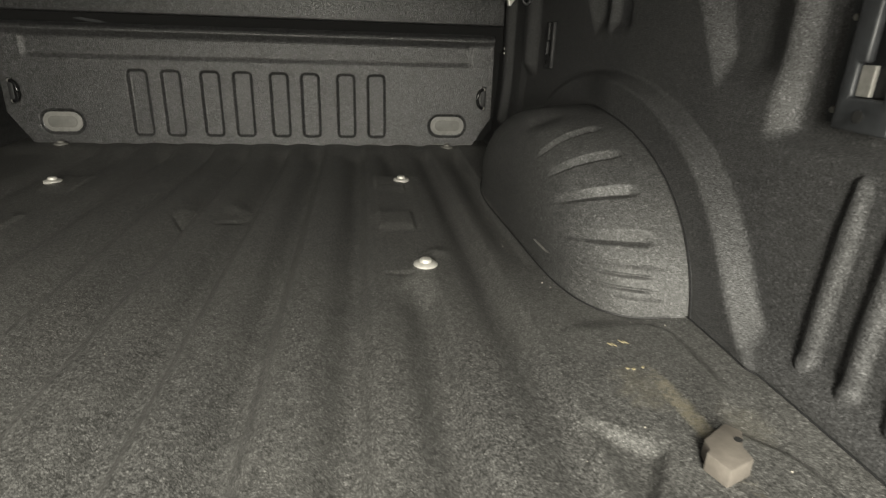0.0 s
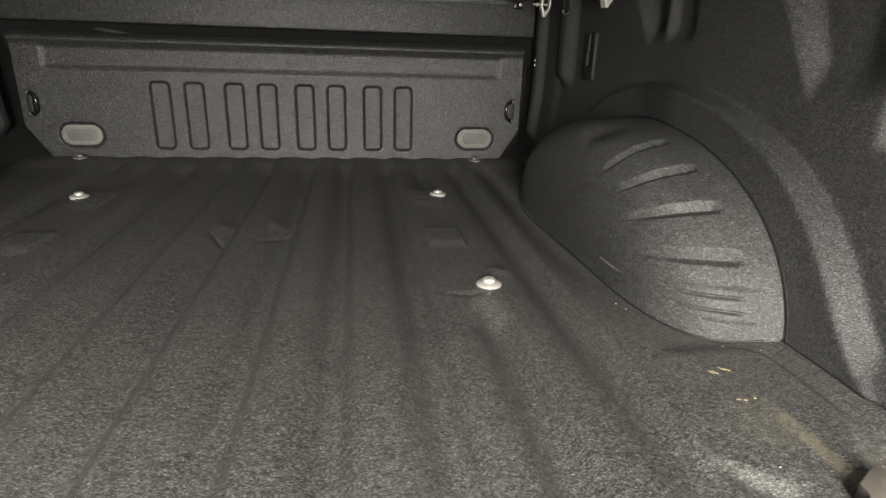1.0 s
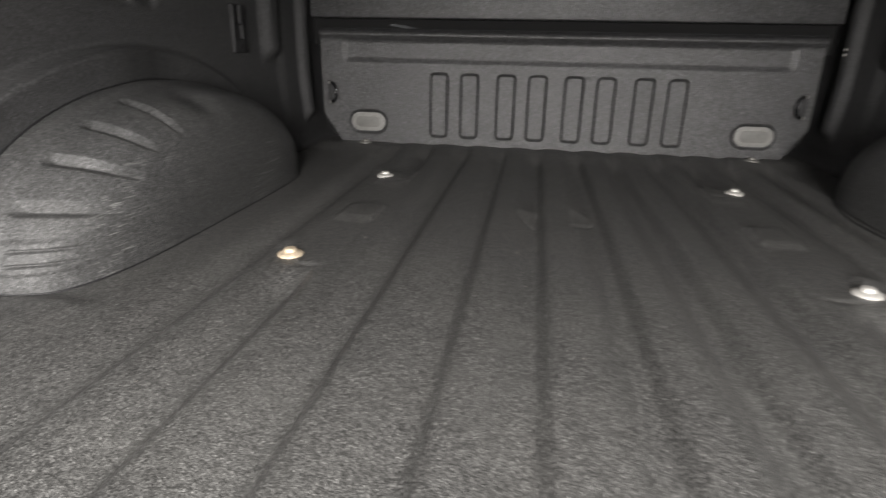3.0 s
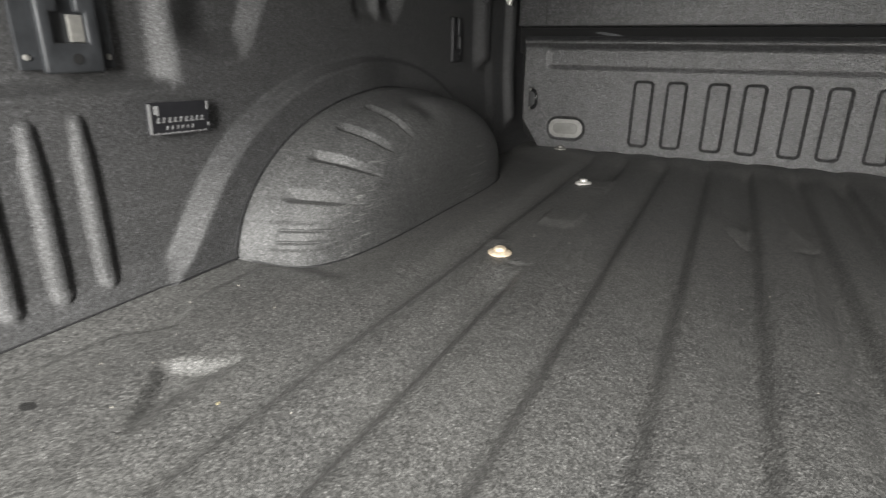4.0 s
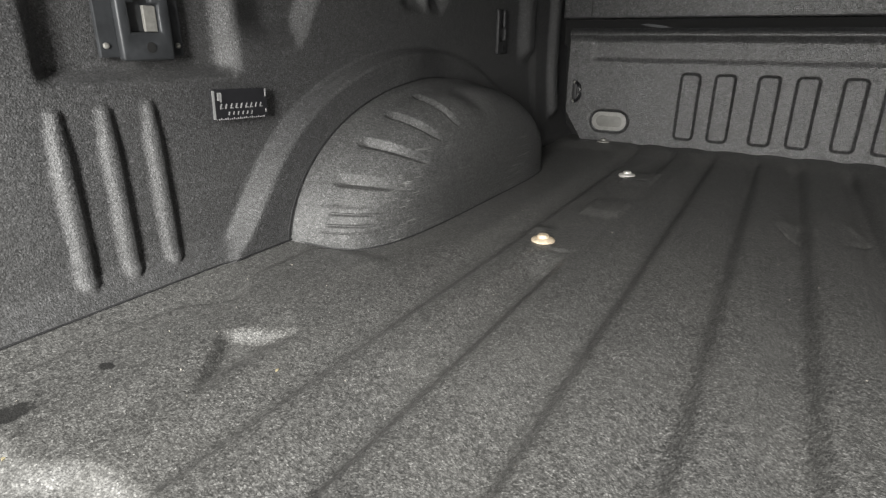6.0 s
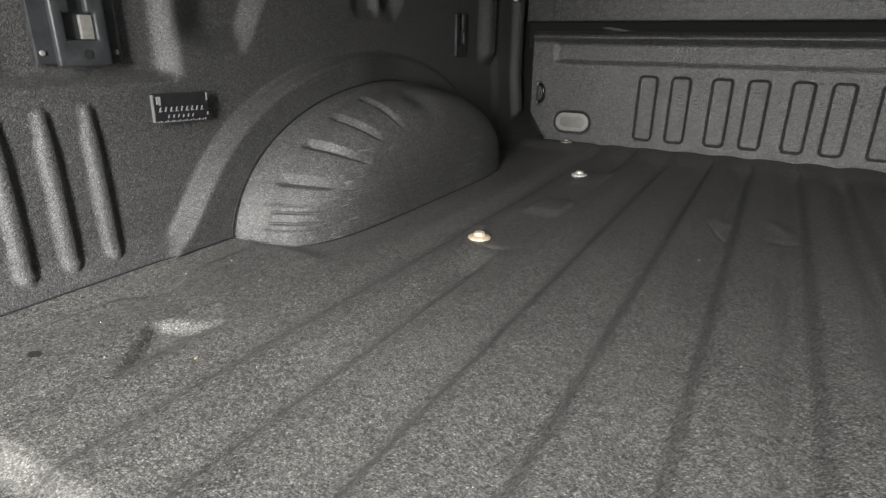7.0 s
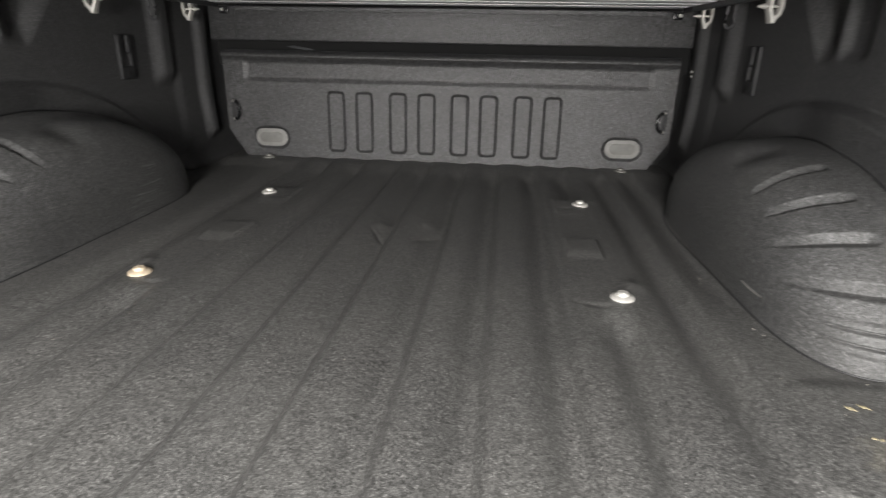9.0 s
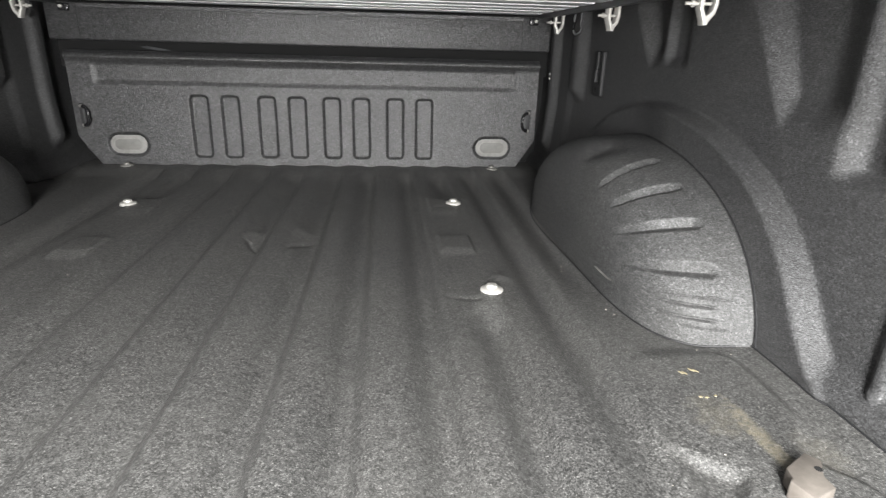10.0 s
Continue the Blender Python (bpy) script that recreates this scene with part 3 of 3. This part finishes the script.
def bracket(s, y, plane, half, z0, z1, label, metal, screws=True):
    """A slotted channel on a flat base plate."""
    root = new("cargo_bracket")
    X = lambda d0, d1: sorted((s * (plane - d0), s * (plane - d1)))
    base = part("base_plate", slab(*X(-0.003, 0.003), y - half * 1.6, y + half * 1.6, z0 + 0.004, z1, 0.001), metal, root)
    h = half
    shape = [(-h, z0), (h, z0), (h, z1), (0.29 * h, z1), (0.29 * h, z0 + 0.068), (0.58 * h, z0 + 0.068), (0.58 * h, z0 + 0.034),
             (-0.58 * h, z0 + 0.034), (-0.58 * h, z0 + 0.068), (-0.29 * h, z0 + 0.068), (-0.29 * h, z1), (-h, z1)]
    body = outline(shape, 0.0115, Matrix(((0, 0, -s, s * (plane - 0.0035)), (1, 0, 0, y), (0, 1, 0, 0), (0, 0, 0, 1))), 0.0032)
    bmesh.ops.recalc_face_normals(body, faces=body.faces[:])
    channel = smooth(part("channel", body, metal, root, "slotted dark grey steel channel"), 50)
    # black disc on the channel face stands in for a hole's shade
    b = lathe([(0.0064, 0), (0.0064, 0.001)], 16)
    b.transform(pose(s * (plane - 0.0152), y + 0.002, z0 + 0.016, 0, -90 * s, 0))
    part("hole", b, GAP_SHADE, channel, "black disc for the shade of a round hole")
    if screws:
        # added pale piece that imitates the lit wall showing through the slot
        part("latch", slab(*X(0.004, 0.0095), y + 0.06 * h, y + 0.54 * h, z0 + 0.035, z0 + 0.066, 0.001), LATCH, channel, "bright tongue standing in for the lit wall in the slot")
    for k in (-1, 1) if screws else ():
        screw(base, s * (plane - 0.003), y + k * half * 1.38, z0 + 0.018, s)
        screw(base, s * (plane - 0.003), y + k * half * 1.38, z1 - 0.018, s)
    tagged(root, label, "bracket", "cargo brackets")


bracket(-1, 0.676, WALL + 0.034, 0.036, 0.302, 0.432, "dark grey slotted cargo bracket screwed to the wall", DARK_METAL)
bracket(1, 0.740, WALL + 0.036, 0.036, 0.290, 0.420, "dark grey slotted cargo bracket screwed to the wall", DARK_METAL)
bracket(-1, 1.735, WALL + 0.021, 0.030, 0.297, 0.412, "dark narrow slotted bracket by the front corner", RUBBER, False)
bracket(1, 1.745, WALL + 0.021, 0.030, 0.297, 0.412, "dark narrow slotted bracket by the front corner", RUBBER, False)

# ---- maker's plate on the left wall: plain bars ----
plate = new("maker_plate")
card = part("card", slab(0, 0.102, -0.0015, 0.0015, 0, 0.044, 0.0006), STICKER, plate)
def bar(u0, u1, v0, v1, lean=0.0):
    b = slab(u0, u1, -0.0022, -0.0014, v0, v1)
    for v in b.verts:
        v.co.x += lean * (v.co.z - v0)
    part("bar", b, WHITE, card)
bar(0.001, 0.005, 0.002, 0.042)
bar(0.010, 0.013, 0.028, 0.039)
bar(0.014, 0.017, 0.026, 0.039)
bar(0.098, 0.1005, 0.031, 0.043)
bar(0.098, 0.1005, 0.008, 0.013)
for k in range(9):
    bar(0.013 + 0.0092 * k, 0.0150 + 0.0092 * k, 0.0165, 0.0235, 0.35)
    if k % 3 != 1:
        bar(0.0153 + 0.0092 * k, 0.0185 + 0.0092 * k, 0.0165, 0.0178)
for k in range(6):
    bar(0.027 + 0.0085 * k, 0.0287 + 0.0085 * k, 0.0070, 0.0120, 0.3)
for k in range(24):
    bar(0.006 + 0.0038 * k, 0.0076 + 0.0038 * k, 0.001, 0.0022 + 0.0008 * (k % 3))
plate.matrix_world = pose(-WALL + 0.0, 0.742, 0.219, 0, 2, 90)
tagged(plate, "small black sticker with rows of white bars on the wall", "sticker")

# ---- loose block and crumbs on the floor ----
block = new("wood_block")
FOOT = [(-0.016, 0.015), (0.018, 0.0355), (0.028, 0.0225), (0.0145, 0.001), (0.0145, -0.0155), (-0.016, -0.028), (-0.0245, -0.003), (-0.019, 0.001)]
body = smooth(part("body", outline(FOOT, 0.020, Matrix.Identity(4), 0.0018), WOOD, block), 30)
# flat disc on the top, painted black like the inside of a drilled hole
b = lathe([(0.0040, 0.0), (0.0040, 0.0012)], 14)
b.transform(pose(0.0155, 0.0105, 0.0192))
part("hole", b, GAP_SHADE, body, "black disc for the shade of a drilled hole")
block.matrix_world = pose(0.653, 0.597, float(floor_height(np.array(0.653), np.array(0.597))))
tagged(block, "chipped pale grey wooden block with a drilled hole", "block")

for k, (x, y) in enumerate(((0.636, 0.821), (0.641, 0.819), (0.6535, 0.826), (0.6585, 0.824), (0.634, 0.764), (0.641, 0.762), (0.654, 0.765), (-0.530, 0.565), (-0.619, 0.346))):
    r = 0.0042 if k < 4 else 0.0024
    wide = 0.28 if k < 4 else 0.7
    chip = part("paint_chip", outline([(r * (1 + 0.3 * math.sin(5 * a + k)) * math.cos(a), wide * r * math.sin(a)) for a in np.linspace(0, 5.6, 9)], 0.0008, pose(0, 0, 0, 0, 0, 118 if k < 4 else 40 * k)), CHIP)
    chip.matrix_world = pose(x, y, float(floor_height(np.array(x), np.array(y))))
    tagged(chip, "flake of pale yellow paint on the dusty floor", "paint chip", "paint chips")

# flecks of bare metal along the foot of the right well and its corner
FLECKS = ((0.781, 0.874), (0.737, 0.868), (0.618, 1.010), (0.611, 1.030), (0.603, 1.260), (0.605, 1.430), (0.603, 1.560), (0.602, 1.640), (0.776, 0.775))
rng = random.Random(4)
verts, faces = [], []
for k in range(120):
    x, y = rng.uniform(-0.78, 0.78), rng.uniform(0.3, 2.1)
    if rng.random() < 0.45:
        x, y = rng.choice((-1, 1)) * rng.uniform(0.56, 0.76), rng.uniform(0.35, 0.95)
    if k % 6 == 0:
        x, y = rng.choice((-1, 1)) * rng.uniform(0.585, 0.60), rng.uniform(0.98, 1.55)
    r = rng.choice((0.0005, 0.0006, 0.0008, 0.0012))
    if k < len(FLECKS):
        (x, y), r = FLECKS[k], 0.0013
    z = float(floor_height(np.array(x), np.array(y))) + r * 0.4
    o = len(verts)
    for dx, dy, dz in ((1, 0, 0), (-1, 0, 0), (0, 1, 0), (0, -1, 0), (0, 0, 1), (0, 0, -1)):
        verts.append((x + dx * r * rng.uniform(0.6, 1.5), y + dy * r * rng.uniform(0.6, 1.5), z + dz * r))
    faces += [(o + a, o + b, o + c) for a, b, c in ((0, 2, 4), (2, 1, 4), (1, 3, 4), (3, 0, 4), (2, 0, 5), (1, 2, 5), (3, 1, 5), (0, 3, 5))]
crumbs = link_mesh("crumbs", verts, faces, CRUMB, False)
tagged(crumbs, "pale grit and crumbs scattered over the floor", "grit", kind="stuff")

# ---- the workshop round the truck ----
ground = part("ground", slab(-5, 5, -5, 5, -0.16, -0.0605), CONCRETE)
tagged(ground, "grey concrete workshop floor", "floor", kind="structure")
for nm, b in (("wall_workshop_back", (-5, 5, -5.2, -5.0, -0.0605, 3.8)), ("wall_workshop_front", (-5, 5, 5.0, 5.2, -0.0605, 3.8)),
              ("wall_workshop_west", (-5.2, -5.0, -5, 5, -0.0605, 3.8)), ("wall_workshop_east", (5.0, 5.2, -5, 5, -0.0605, 3.8)),
              ("roof_workshop", (-5.2, 5.2, -5.2, 5.2, 3.8, 3.9))):
    tagged(part(nm, slab(*b), PLASTER), "plain grey workshop wall", "wall", kind="structure")
